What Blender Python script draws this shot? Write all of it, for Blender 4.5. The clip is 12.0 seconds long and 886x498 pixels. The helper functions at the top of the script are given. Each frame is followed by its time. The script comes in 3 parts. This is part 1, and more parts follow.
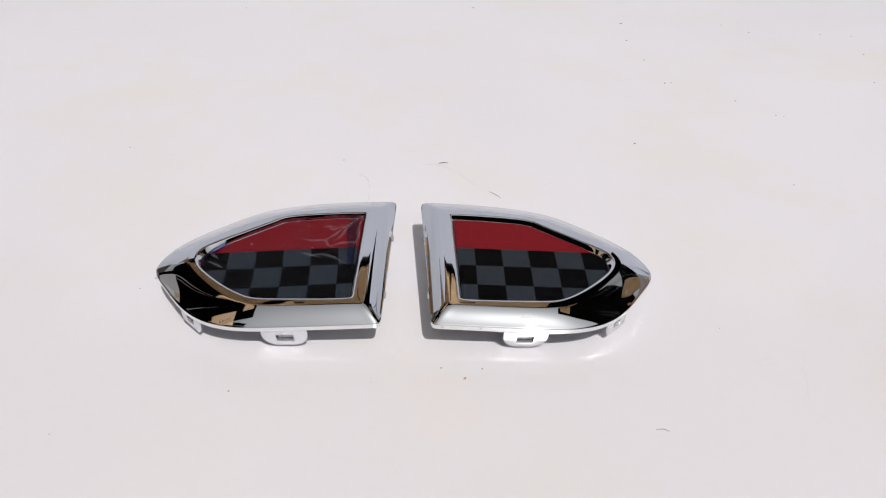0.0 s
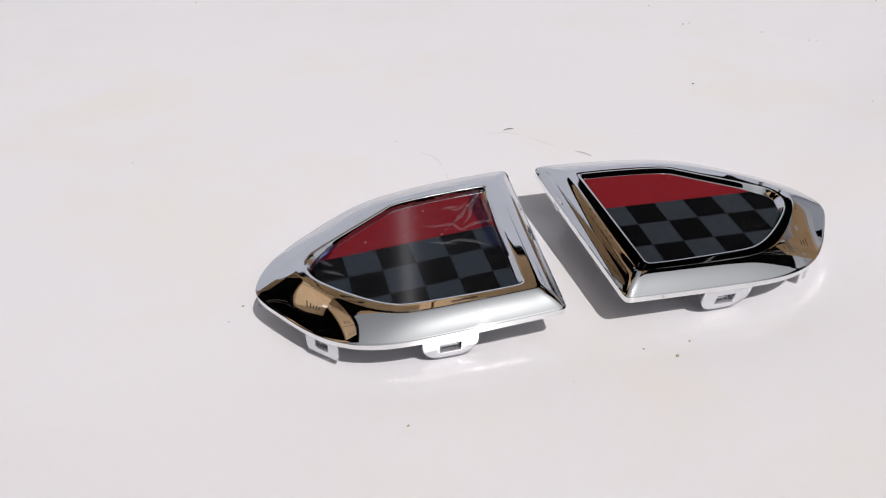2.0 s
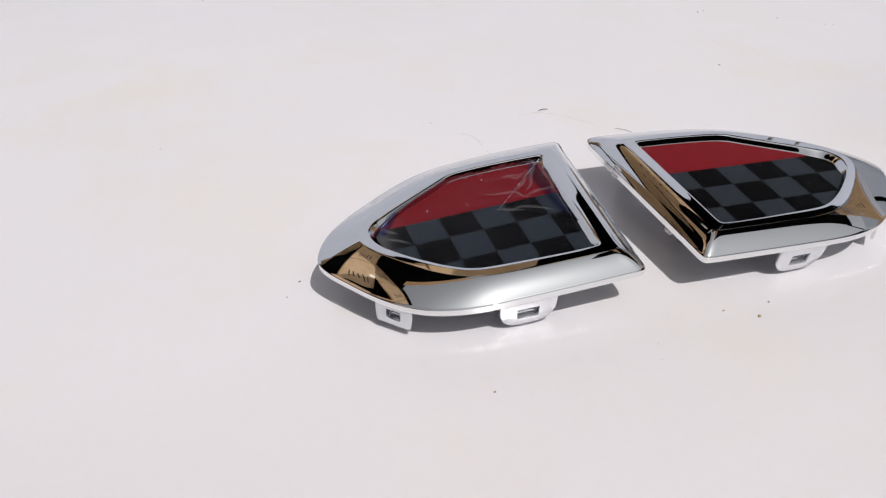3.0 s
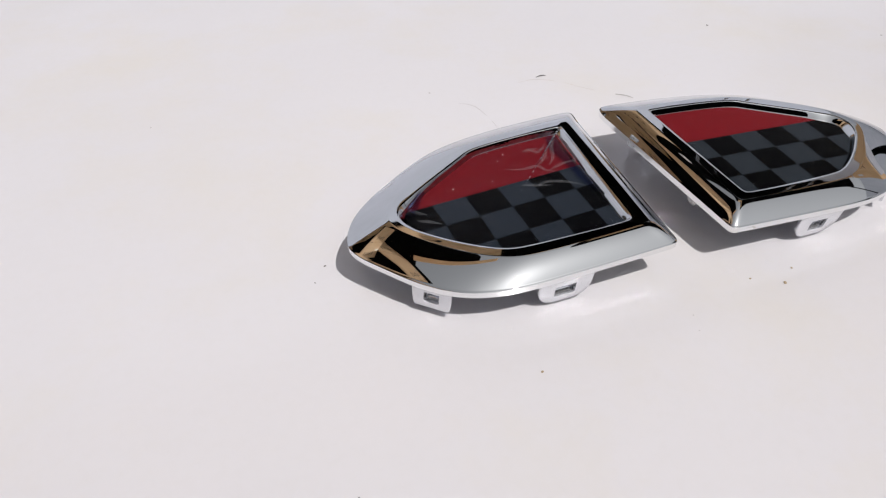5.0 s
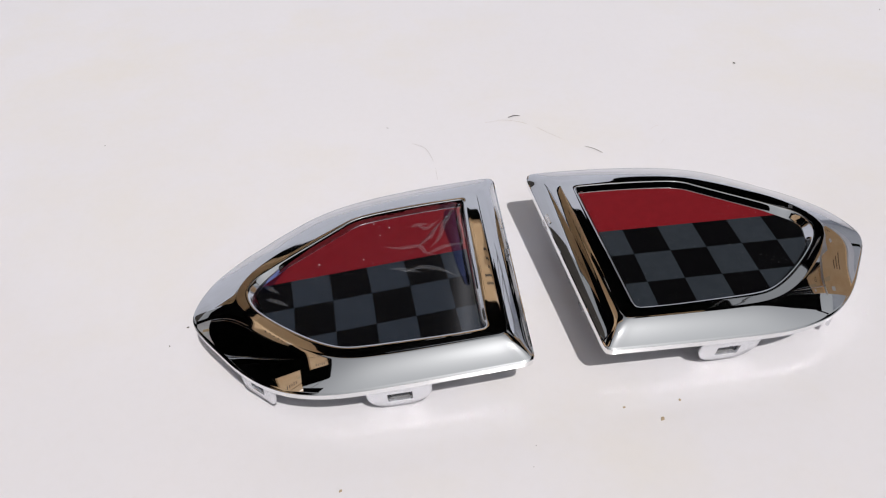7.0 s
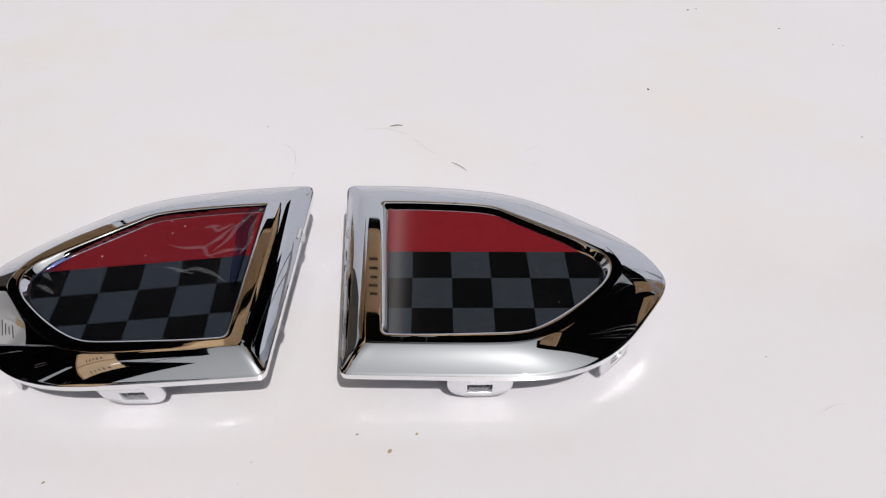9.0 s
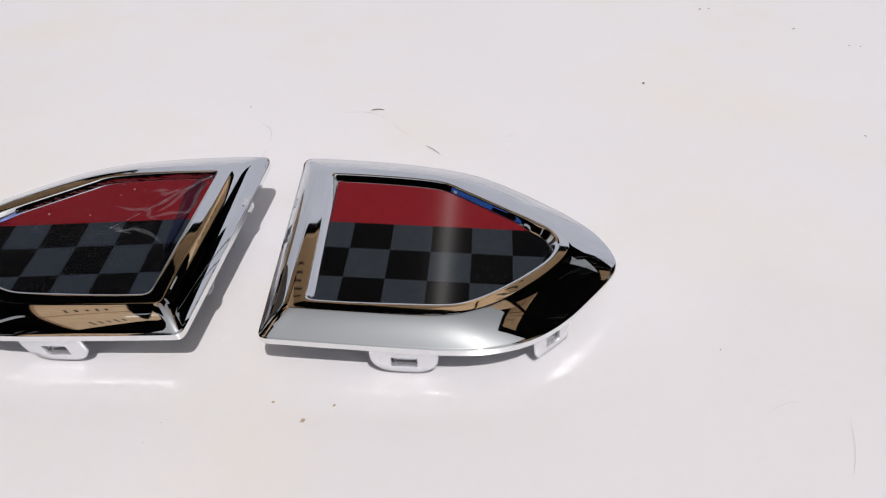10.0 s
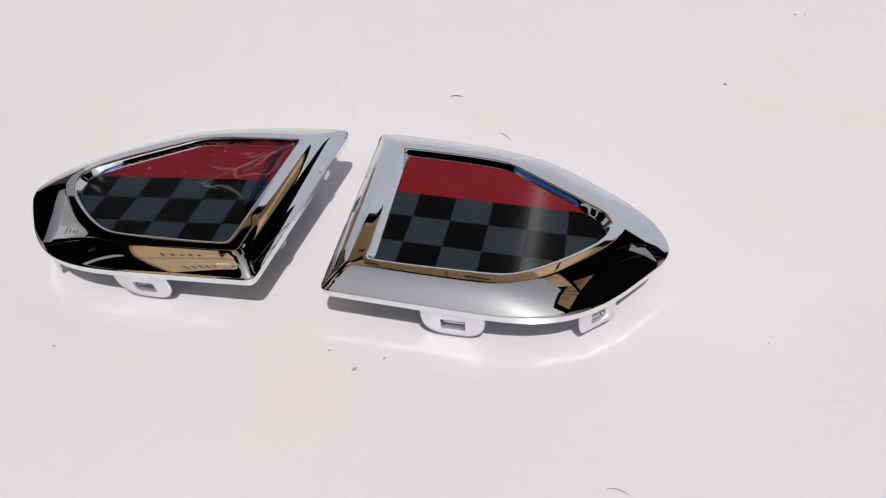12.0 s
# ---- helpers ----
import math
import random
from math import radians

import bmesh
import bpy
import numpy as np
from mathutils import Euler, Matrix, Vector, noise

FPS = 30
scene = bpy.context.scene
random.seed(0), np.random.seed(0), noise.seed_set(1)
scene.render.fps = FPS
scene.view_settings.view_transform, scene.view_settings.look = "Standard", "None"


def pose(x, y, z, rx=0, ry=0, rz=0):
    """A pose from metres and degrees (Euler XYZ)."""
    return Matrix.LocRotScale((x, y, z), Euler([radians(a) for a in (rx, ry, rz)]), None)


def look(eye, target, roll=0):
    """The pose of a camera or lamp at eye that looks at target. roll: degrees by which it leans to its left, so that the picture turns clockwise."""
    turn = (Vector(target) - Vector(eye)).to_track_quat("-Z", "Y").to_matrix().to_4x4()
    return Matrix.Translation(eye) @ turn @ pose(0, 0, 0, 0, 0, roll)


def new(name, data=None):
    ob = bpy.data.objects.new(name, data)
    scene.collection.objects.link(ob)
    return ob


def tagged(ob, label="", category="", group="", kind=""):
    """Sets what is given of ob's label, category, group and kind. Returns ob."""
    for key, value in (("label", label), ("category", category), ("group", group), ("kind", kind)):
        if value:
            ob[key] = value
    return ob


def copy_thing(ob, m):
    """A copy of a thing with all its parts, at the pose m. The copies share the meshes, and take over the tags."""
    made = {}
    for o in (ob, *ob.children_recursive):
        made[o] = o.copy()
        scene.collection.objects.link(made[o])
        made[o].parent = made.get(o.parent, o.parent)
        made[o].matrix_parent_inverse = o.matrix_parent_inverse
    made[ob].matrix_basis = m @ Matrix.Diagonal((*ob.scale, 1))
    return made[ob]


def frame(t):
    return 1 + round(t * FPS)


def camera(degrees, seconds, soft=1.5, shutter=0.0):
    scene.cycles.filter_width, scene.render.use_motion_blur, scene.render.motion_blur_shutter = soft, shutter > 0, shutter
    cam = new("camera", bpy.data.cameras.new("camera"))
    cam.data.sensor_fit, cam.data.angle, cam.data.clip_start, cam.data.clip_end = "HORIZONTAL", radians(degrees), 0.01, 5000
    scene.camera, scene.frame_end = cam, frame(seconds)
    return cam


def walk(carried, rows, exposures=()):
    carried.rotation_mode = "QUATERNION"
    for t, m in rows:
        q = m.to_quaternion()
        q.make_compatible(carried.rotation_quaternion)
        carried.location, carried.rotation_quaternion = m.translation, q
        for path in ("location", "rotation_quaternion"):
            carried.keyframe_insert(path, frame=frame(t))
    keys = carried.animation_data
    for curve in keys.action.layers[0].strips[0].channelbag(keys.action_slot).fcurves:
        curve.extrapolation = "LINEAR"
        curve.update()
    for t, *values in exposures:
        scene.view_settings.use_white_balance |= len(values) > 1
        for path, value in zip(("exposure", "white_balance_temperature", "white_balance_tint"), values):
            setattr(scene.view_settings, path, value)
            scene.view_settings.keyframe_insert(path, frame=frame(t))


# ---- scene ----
cam = camera(65.0, 12.0, soft=1.2)
PATH = [
    (0, (0.03045, -0.02058, 0.32407), (0.0268, 1.5773, -0.8788), 2.61),
    (0.5, (-0.01588, 0.00914, 0.31054), (0.0043, 1.6117, -0.8859), 0.97),
    (1, (-0.05518, 0.02709, 0.29710), (0.0814, 1.6226, -0.9011), 0.49),
    (1.5, (-0.08893, 0.03865, 0.27770), (0.1384, 1.6186, -0.9273), -0.38),
    (2, (-0.11388, 0.04703, 0.25709), (0.1587, 1.6343, -0.9288), -0.73),
    (2.5, (-0.13899, 0.05112, 0.24165), (0.1927, 1.6515, -0.9111), -0.56),
    (3, (-0.16102, 0.05206, 0.22696), (0.1796, 1.6579, -0.9155), -0.89),
    (5, (-0.19723, 0.07227, 0.23366), (0.2582, 1.5729, -1.0076), -0.11),
    (5.5, (-0.17262, 0.09570, 0.24658), (0.2590, 1.5585, -1.0472), 0.47),
    (6, (-0.13614, 0.10291, 0.25075), (0.1722, 1.5879, -1.0530), -0.76),
    (6.5, (-0.10351, 0.10313, 0.25798), (0.0809, 1.6006, -1.0548), -1.78),
    (7, (-0.05916, 0.10441, 0.26270), (0.0429, 1.6045, -1.0562), -2.30),
    (7.5, (-0.02016, 0.10878, 0.26536), (0.0436, 1.6028, -1.0627), -1.26),
    (9.5, (0.10742, 0.11144, 0.25126), (-0.0344, 1.6302, -1.0423), -1.47),
    (10, (0.13083, 0.11031, 0.23277), (-0.0880, 1.6443, -1.0317), -1.73),
    (10.5, (0.15104, 0.11031, 0.22227), (-0.1622, 1.6374, -1.0306), -2.33),
    (11, (0.16199, 0.11525, 0.21617), (-0.2053, 1.6292, -1.0381), -2.34),
    (11.5, (0.15796, 0.10614, 0.22045), (-0.2660, 1.6076, -1.0308), -2.45),
    (12, (0.14676, 0.09093, 0.23076), (-0.3063, 1.5863, -1.0176), -2.67),
]
walk(cam, [(t, look(eye, target, roll)) for t, eye, target, roll in PATH])

# ---- light ----
SUN_WAY = Vector((0.25, -0.535, 1.0)).normalized()      # from the place towards the sun
world = bpy.data.worlds.new("sky")
scene.world = world
world.use_nodes = True
wn, wl = world.node_tree.nodes, world.node_tree.links
sky = wn.new("ShaderNodeTexSky")
sky.sky_type, sky.sun_disc = "NISHITA", False
sky.sun_elevation = math.asin(SUN_WAY.z)
sky.sun_rotation = math.atan2(SUN_WAY.x, SUN_WAY.y)
sky.air_density, sky.dust_density = 1.0, 1.2
haze = wn.new("ShaderNodeHueSaturation")                # thin white haze over the whole sky
haze.inputs["Saturation"].default_value = 0.10
wl.new(sky.outputs["Color"], haze.inputs["Color"])
wl.new(haze.outputs["Color"], wn["Background"].inputs["Color"])
wn["Background"].inputs["Strength"].default_value = 0.112
sun = new("sun", bpy.data.lights.new("sun", "SUN"))
sun.data.energy, sun.data.angle, sun.data.color = 3.1, radians(0.55), (1.0, 0.955, 0.925)
sun.matrix_world = look(SUN_WAY * 5, (0, 0, 0))
scene.cycles.sample_clamp_indirect = 0.0
scene.cycles.use_guiding = True                         # finds the light that the chrome throws on the sheet
scene.cycles.guiding_training_samples = 128
scene.cycles.blur_glossy = 0.0                          # keep the bright curves that the chrome throws on the sheet crisp
scene.view_settings.exposure = -0.23


# ---- materials ----
def material(name, colour, rough=0.5, metal=0.0, spec=0.5, coat=0.0):
    m = bpy.data.materials.new(name)
    m.use_nodes = True
    b = m.node_tree.nodes["Principled BSDF"]
    b.inputs["Base Color"].default_value = (*colour, 1)
    b.inputs["Roughness"].default_value = rough
    b.inputs["Metallic"].default_value = metal
    b.inputs["Specular IOR Level"].default_value = spec
    b.inputs["Coat Weight"].default_value = coat
    b.inputs["Coat Roughness"].default_value = 0.03
    return m


def noise_node(m, scale, detail=4.0, rough=0.55, stretch=None):
    n, l = m.node_tree.nodes, m.node_tree.links
    geo = n.new("ShaderNodeNewGeometry")
    tex = n.new("ShaderNodeTexNoise")
    tex.inputs["Scale"].default_value = scale
    tex.inputs["Detail"].default_value = detail
    tex.inputs["Roughness"].default_value = rough
    if stretch:
        mp = n.new("ShaderNodeMapping")
        mp.inputs["Scale"].default_value = stretch
        l.new(geo.outputs["Position"], mp.inputs["Vector"])
        l.new(mp.outputs["Vector"], tex.inputs["Vector"])
    else:
        l.new(geo.outputs["Position"], tex.inputs["Vector"])
    return tex.outputs["Fac"]


def ramp(m, fac, stops):
    r = m.node_tree.nodes.new("ShaderNodeValToRGB")
    m.node_tree.links.new(fac, r.inputs["Fac"])
    e = r.color_ramp.elements
    while len(e) < len(stops):
        e.new(0.5)
    for el, (p, c) in zip(e, stops):
        el.position, el.color = p, (*c, 1)
    return r.outputs["Color"]


def mixed(m, fac, a, b, mode="MIX"):
    x = m.node_tree.nodes.new("ShaderNodeMix")
    x.data_type, x.blend_type = "RGBA", mode
    for value, socket in ((fac, x.inputs[0]), (a, x.inputs[6]), (b, x.inputs[7])):
        if isinstance(value, (int, float)):
            socket.default_value = value
        elif isinstance(value, tuple):
            socket.default_value = (*value, 1)
        else:
            m.node_tree.links.new(value, socket)
    return x.outputs[2]


def to(m, name, socket):
    m.node_tree.links.new(socket, m.node_tree.nodes["Principled BSDF"].inputs[name])


def bump(m, fac, depth, strength=1.0):
    b = m.node_tree.nodes.new("ShaderNodeBump")
    b.inputs["Distance"].default_value, b.inputs["Strength"].default_value = depth, strength
    m.node_tree.links.new(fac, b.inputs["Height"])
    to(m, "Normal", b.outputs["Normal"])


# glossy white painted sheet with faint yellow stains and grey smears
PAINT = material("white_gloss_paint", (0.80, 0.78, 0.785), 0.16, 0.0, 0.5)
stain = ramp(PAINT, noise_node(PAINT, 5.5, 6.0, 0.62), [(0.48, (0, 0, 0)), (0.70, (0.8, 0.8, 0.8))])
smear = ramp(PAINT, noise_node(PAINT, 2.2, 3.0, 0.5), [(0.35, (0.0, 0.0, 0.0)), (0.75, (0.6, 0.6, 0.6))])
fine = ramp(PAINT, noise_node(PAINT, 160.0, 3.0, 0.6), [(0.45, (0, 0, 0)), (0.8, (0.12, 0.12, 0.12))])
tone = mixed(PAINT, stain, (0.79, 0.777, 0.812), (0.785, 0.748, 0.695))
tone = mixed(PAINT, smear, tone, (0.735, 0.725, 0.765))
tone = mixed(PAINT, fine, tone, (0.70, 0.68, 0.67))
to(PAINT, "Base Color", tone)
to(PAINT, "Roughness", ramp(PAINT, noise_node(PAINT, 9.0, 5.0, 0.6), [(0.3, (0.10, 0.10, 0.10)), (0.75, (0.26, 0.26, 0.26))]))
bump(PAINT, noise_node(PAINT, 14.0, 2.0, 0.5), 0.0006, 0.25)

CHROME = material("chrome_plating", (0.705, 0.715, 0.73), 0.05, 1.0)
to(CHROME, "Roughness", ramp(CHROME, noise_node(CHROME, 60.0, 4.0, 0.6), [(0.3, (0.012, 0.012, 0.012)), (0.8, (0.035, 0.035, 0.035))]))
bump(CHROME, noise_node(CHROME, 30.0, 1.0, 0.4), 0.0004, 0.035)
RIM = material("rolled_chrome_rim", (0.86, 0.87, 0.88), 0.12, 1.0)
CLIP = material("plated_plastic", (0.78, 0.79, 0.82), 0.16, 0.75)
bump(CLIP, noise_node(CLIP, 300.0, 3.0, 0.6), 0.0003, 0.25)


def print_material(name, colour):
    """Printed foil with a fine horizontal brushing, which draws highlights out along the other way."""
    m = material(name, colour, 0.30, 0.0, 0.01)
    n, l = m.node_tree.nodes, m.node_tree.links
    tan, gl, mx = (n.new("ShaderNode" + k) for k in ("Tangent", "BsdfAnisotropic", "MixShader"))
    tan.direction_type, tan.uv_map = "UV_MAP", "grain"
    gl.inputs["Roughness"].default_value, gl.inputs["Anisotropy"].default_value = 0.40, 0.95
    l.new(tan.outputs["Tangent"], gl.inputs["Tangent"])
    lean, out = n.new("ShaderNodeCombineXYZ"), n.new("ShaderNodeVectorTransform")     # the fine ribs of the foil lean a little
    lean.inputs["X"].default_value, lean.inputs["Z"].default_value = 0.106, 1.0
    out.vector_type, out.convert_from, out.convert_to = "NORMAL", "OBJECT", "WORLD"
    l.new(lean.outputs["Vector"], out.inputs["Vector"])
    l.new(out.outputs["Vector"], gl.inputs["Normal"])
    mx.inputs["Fac"].default_value = 0.003
    l.new(n["Principled BSDF"].outputs["BSDF"], mx.inputs[1])
    l.new(gl.outputs["BSDF"], mx.inputs[2])
    l.new(mx.outputs["Shader"], n["Material Output"].inputs["Surface"])
    worn = ramp(m, noise_node(m, 260.0, 2.0, 0.5), [(0.3, tuple(c * 0.92 for c in colour)), (0.75, tuple(c * 1.09 for c in colour))])
    to(m, "Base Color", worn)
    return m


RED = print_material("red_print", (0.17, 0.011, 0.016))
BLACK = print_material("black_print", (0.0025, 0.0025, 0.003))
GREY = print_material("grey_print", (0.026, 0.032, 0.040))


def clear_material(name, ior, rough, tint=(1, 1, 1)):
    m = bpy.data.materials.new(name)
    m.use_nodes = True
    n, l = m.node_tree.nodes, m.node_tree.links
    n.remove(n["Principled BSDF"])
    tr, gl, fr, mx = (n.new("ShaderNode" + k) for k in ("BsdfTransparent", "BsdfGlossy", "Fresnel", "MixShader"))
    tr.inputs["Color"].default_value = (*tint, 1)
    gl.inputs["Roughness"].default_value = rough
    fr.inputs["IOR"].default_value = ior
    l.new(fr.outputs["Fac"], mx.inputs["Fac"])
    l.new(tr.outputs["BSDF"], mx.inputs[1])
    l.new(gl.outputs["BSDF"], mx.inputs[2])
    l.new(mx.outputs["Shader"], n["Material Output"].inputs["Surface"])
    return m


DOME = clear_material("clear_resin", 1.09, 0.30)
FILM = clear_material("protective_film", 1.20, 0.30, (0.93, 0.95, 1.0))
puckers = FILM.node_tree.nodes.new("ShaderNodeBump")     # the loose film is puckered
puckers.inputs["Distance"].default_value, puckers.inputs["Strength"].default_value = 0.0020, 0.9
FILM.node_tree.links.new(noise_node(FILM, 55.0, 3.0, 0.6, (1.0, 1.9, 1.0)), puckers.inputs["Height"])
for node in FILM.node_tree.nodes:
    if node.bl_idname in ("ShaderNodeBsdfGlossy", "ShaderNodeFresnel"):
        FILM.node_tree.links.new(puckers.outputs["Normal"], node.inputs["Normal"])
CREASE = material("film_crease", (0.60, 0.62, 0.68), 0.3)
n, l = CREASE.node_tree.nodes, CREASE.node_tree.links
see, half = n.new("ShaderNodeBsdfTransparent"), n.new("ShaderNodeMixShader")
half.inputs["Fac"].default_value = 0.075
l.new(see.outputs["BSDF"], half.inputs[1])
l.new(n["Principled BSDF"].outputs["BSDF"], half.inputs[2])
l.new(half.outputs["Shader"], n["Material Output"].inputs["Surface"])
FOLD = clear_material("folded_film", 1.25, 0.30, (0.55, 0.60, 0.86))
DIRT = material("dark_speck", (0.10, 0.09, 0.085), 0.8)
STAIN = material("tan_crumb", (0.42, 0.33, 0.22), 0.8)
HAIR = material("fibre", (0.30, 0.27, 0.25), 0.6)
WISP = material("pale_fibre", (0.58, 0.51, 0.47), 0.6)

CARDBOARD = material("cardboard", (0.50, 0.33, 0.18), 0.85)
to(CARDBOARD, "Base Color", ramp(CARDBOARD, noise_node(CARDBOARD, 7.0, 6.0, 0.6), [(0.3, (0.70, 0.45, 0.23)), (0.75, (0.82, 0.57, 0.33))]))
bump(CARDBOARD, noise_node(CARDBOARD, 90.0, 3.0, 0.5, (1, 1, 0.05)), 0.001, 0.4)
INK = material("carton_ink", (0.03, 0.025, 0.02), 0.8)
TAPE = material("parcel_tape", (0.66, 0.50, 0.30), 0.25)
BLUE = material("blue_plastic", (0.03, 0.13, 0.52), 0.35)
LABEL = material("paper_label", (0.75, 0.75, 0.73), 0.7)
# near black, for unseen things added to look dark in the chrome
DARK = material("unseen_black", (0.004, 0.004, 0.004), 1.0, 0.0, 0.0)
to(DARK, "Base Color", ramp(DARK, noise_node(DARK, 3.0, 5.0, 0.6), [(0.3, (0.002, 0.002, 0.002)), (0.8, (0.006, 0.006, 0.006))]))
PALE = material("pale_wall", (0.62, 0.61, 0.60), 0.85)
to(PALE, "Base Color", ramp(PALE, noise_node(PALE, 2.0, 5.0, 0.6), [(0.3, (0.58, 0.60, 0.64)), (0.8, (0.67, 0.69, 0.725))]))

# bluish sky tint of the far chrome faces, put into a wall colour
COOL = material("sky_tinted_wall", (0.58, 0.60, 0.68), 0.85)
to(COOL, "Base Color", ramp(COOL, noise_node(COOL, 1.0, 4.0, 0.5), [(0.3, (0.56, 0.585, 0.655)), (0.8, (0.62, 0.645, 0.725))]))
# dark brown for an unseen wall that darkens the western reflections
SHADE = material("unseen_dark_brown", (0.05, 0.042, 0.035), 0.8)
to(SHADE, "Base Color", ramp(SHADE, noise_node(SHADE, 3.0, 5.0, 0.6, (1, 1, 0.1)), [(0.3, (0.032, 0.027, 0.022)), (0.8, (0.07, 0.058, 0.046))]))


# ---- mesh helpers ----
def mesh_object(name, bm, mat, smooth=None):
    bm.normal_update()
    me = bpy.data.meshes.new(name)
    bm.to_mesh(me)
    bm.free()
    me.materials.append(mat)
    if smooth is not None:
        me.shade_smooth()
        me.set_sharp_from_angle(angle=radians(smooth))
    return new(name, me)


def part(name, bm, mat, parent, label="", smooth=None):
    ob = mesh_object(name, bm, mat, smooth)
    ob.parent = parent
    if label:
        ob["label"] = label
    return ob


def box(bm, centre, size, bevel=0.0):
    g = bmesh.ops.create_cube(bm, size=1.0, matrix=Matrix.LocRotScale(centre, None, size))
    if bevel:
        edges = list({e for v in g["verts"] for e in v.link_edges})
        bmesh.ops.bevel(bm, geom=edges, offset=bevel, segments=2, affect="EDGES", profile=0.5)
    return bm


def loft(bm, rings, closed=True, around=False):
    """Quads between rings of equally many places."""
    rows = [[bm.verts.new(p) for p in ring] for ring in rings]
    pairs = list(zip(rows, rows[1:])) + ([(rows[-1], rows[0])] if around else [])
    for a, b in pairs:
        n = len(a)
        for i in range(n if closed else n - 1):
            j = (i + 1) % n
            bm.faces.new((a[i], a[j], b[j], b[i]))
    return rows


# ---- the setting ----
def slab(name, centre, size, mat, label, category):
    ob = mesh_object(name, box(bmesh.new(), centre, size, 0.004), mat)
    return tagged(ob, label, category, kind="structure")


slab("ground", (0, 0, -0.16), (240, 240, 0.1), PALE, "pale bare concrete ground out to the horizon", "ground")
slab("floor", (0, 2.1, -0.055), (19.0, 11.4, 0.11), PAINT, "glossy white painted sheet with specks and faint stains", "floor")


# unseen wall, added as the pale backdrop that the far faces mirror
slab("wall_north", (0, 7.9, 4.6), (19.4, 0.2, 9.2), COOL, "unseen tall sunlit wall, added, its blue-grey standing in for mirrored sky", "wall")
# unseen, put here as a dark backdrop for the reflections
slab("wall_south", (0, -3.7, 1.4), (19.4, 0.2, 2.8), DARK, "unseen dark plain wall, added for dark reflections", "wall")
# unseen, added to darken the tips and the sheet's left side
slab("wall_west", (-9.6, 2.1, 2.7), (0.2, 11.4, 5.4), SHADE, "unseen tall dark brown wall, added for dark reflections", "wall")
slab("wall_east", (9.6, 2.1, 2.7), (0.2, 11.4, 5.4), PALE, "tall white plastered wall", "wall")


def canopy():
    """A dark flat roof on posts round three sides of the open middle, unseen and added so that the chrome mirrors
    black.
    """
    c = new("canopy")
    tagged(c, "unseen flat dark roof on slim posts, added for dark reflections, open over the middle", "canopy", kind="structure")
    for centre, size in (((-1.03, 2.315, 2.66), (5.44, 0.93, 0.12)), ((-2.45, 0.47, 2.66), (2.8, 2.74, 0.12)), ((2.50, 0.85, 2.66), (2.8, 1.98, 0.12))):
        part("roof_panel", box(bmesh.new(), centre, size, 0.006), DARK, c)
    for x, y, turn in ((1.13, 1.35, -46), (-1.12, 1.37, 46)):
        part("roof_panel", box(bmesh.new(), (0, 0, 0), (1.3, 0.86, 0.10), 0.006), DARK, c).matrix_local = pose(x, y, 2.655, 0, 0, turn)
    part("roof_panel", box(bmesh.new(), (-0.45, 0.52, 0.04), (1.2, 0.92, 0.10), 0.006), DARK, c).matrix_local = pose(-0.30, 0.72, 2.63, 0, 0, -22)
    for x, y in ((-3.7, -0.5), (3.7, -0.15), (-3.7, 1.75), (3.7, 1.75)):
        part("post", box(bmesh.new(), (x, y, 1.3), (0.08, 0.08, 2.6), 0.004), DARK, c)


canopy()


# ---- hanging shelves with cartons, which the chrome mirrors ----
def hanging_shelf(m, width, z, depth=0.31):
    """A board on four rods under the roof; a shallow one is a dark rail."""
    shelf = new("hanging_shelf")
    shelf.matrix_world = m
    rail = depth < 0.1
    tagged(shelf, "dark hanging rail with flattened brown cartons" if rail else "pale shelf board hung on thin metal rods, carrying brown cartons", "shelf",
           group="shelves under the canopy")
    part("board", box(bmesh.new(), (0, 0, z - 0.0125), (width, depth, 0.025), 0.003), DARK if rail else PALE, shelf)
    for x in (-width / 2 + 0.03, width / 2 - 0.03):
        for y in (0.0,) if rail else (-depth / 2 + 0.03, depth / 2 - 0.03):
            part("rod", box(bmesh.new(), (x, y + 0.012 * rail, (z + 2.6) / 2), (0.012, 0.012, 2.6 - z), 0.002), DARK if rail else CLIP, shelf)
    return shelf


def carton(w, d, h, bars, label, paper=True, skin=None):
    """A taped cardboard carton that stands on z = 0 with its front towards -y."""
    c = new("carton")
    tagged(c, label, "box", group="cartons on the shelves")
    part("body", box(bmesh.new(), (0, 0, h / 2), (w, d, h), 0.004), skin or CARDBOARD, c)
    tape = bmesh.new()
    box(tape, (0, 0, h + 0.0007), (0.05, d - 0.01, 0.0014))
    box(tape, (0, -d / 2 - 0.0007, h - 0.05), (0.05, 0.0014, 0.10))
    part("tape", tape, TAPE, c, "glossy parcel tape")
    if paper:
        part("label", box(bmesh.new(), (w * 0.30, -d / 2 - 0.0008, h * 0.70), (w * 0.14, 0.0016, h * 0.13)), LABEL, c, "white paper label")
    ink = bmesh.new()
    for i in range(bars):
        box(ink, (-w * 0.22, -d / 2 - 0.0008, h * (0.30 + 0.11 * i)), (w * (0.24 - 0.05 * (i % 3)), 0.0016, h * 0.028))
    part("print_bars", ink, INK, c, "dark printed bars")
    return c


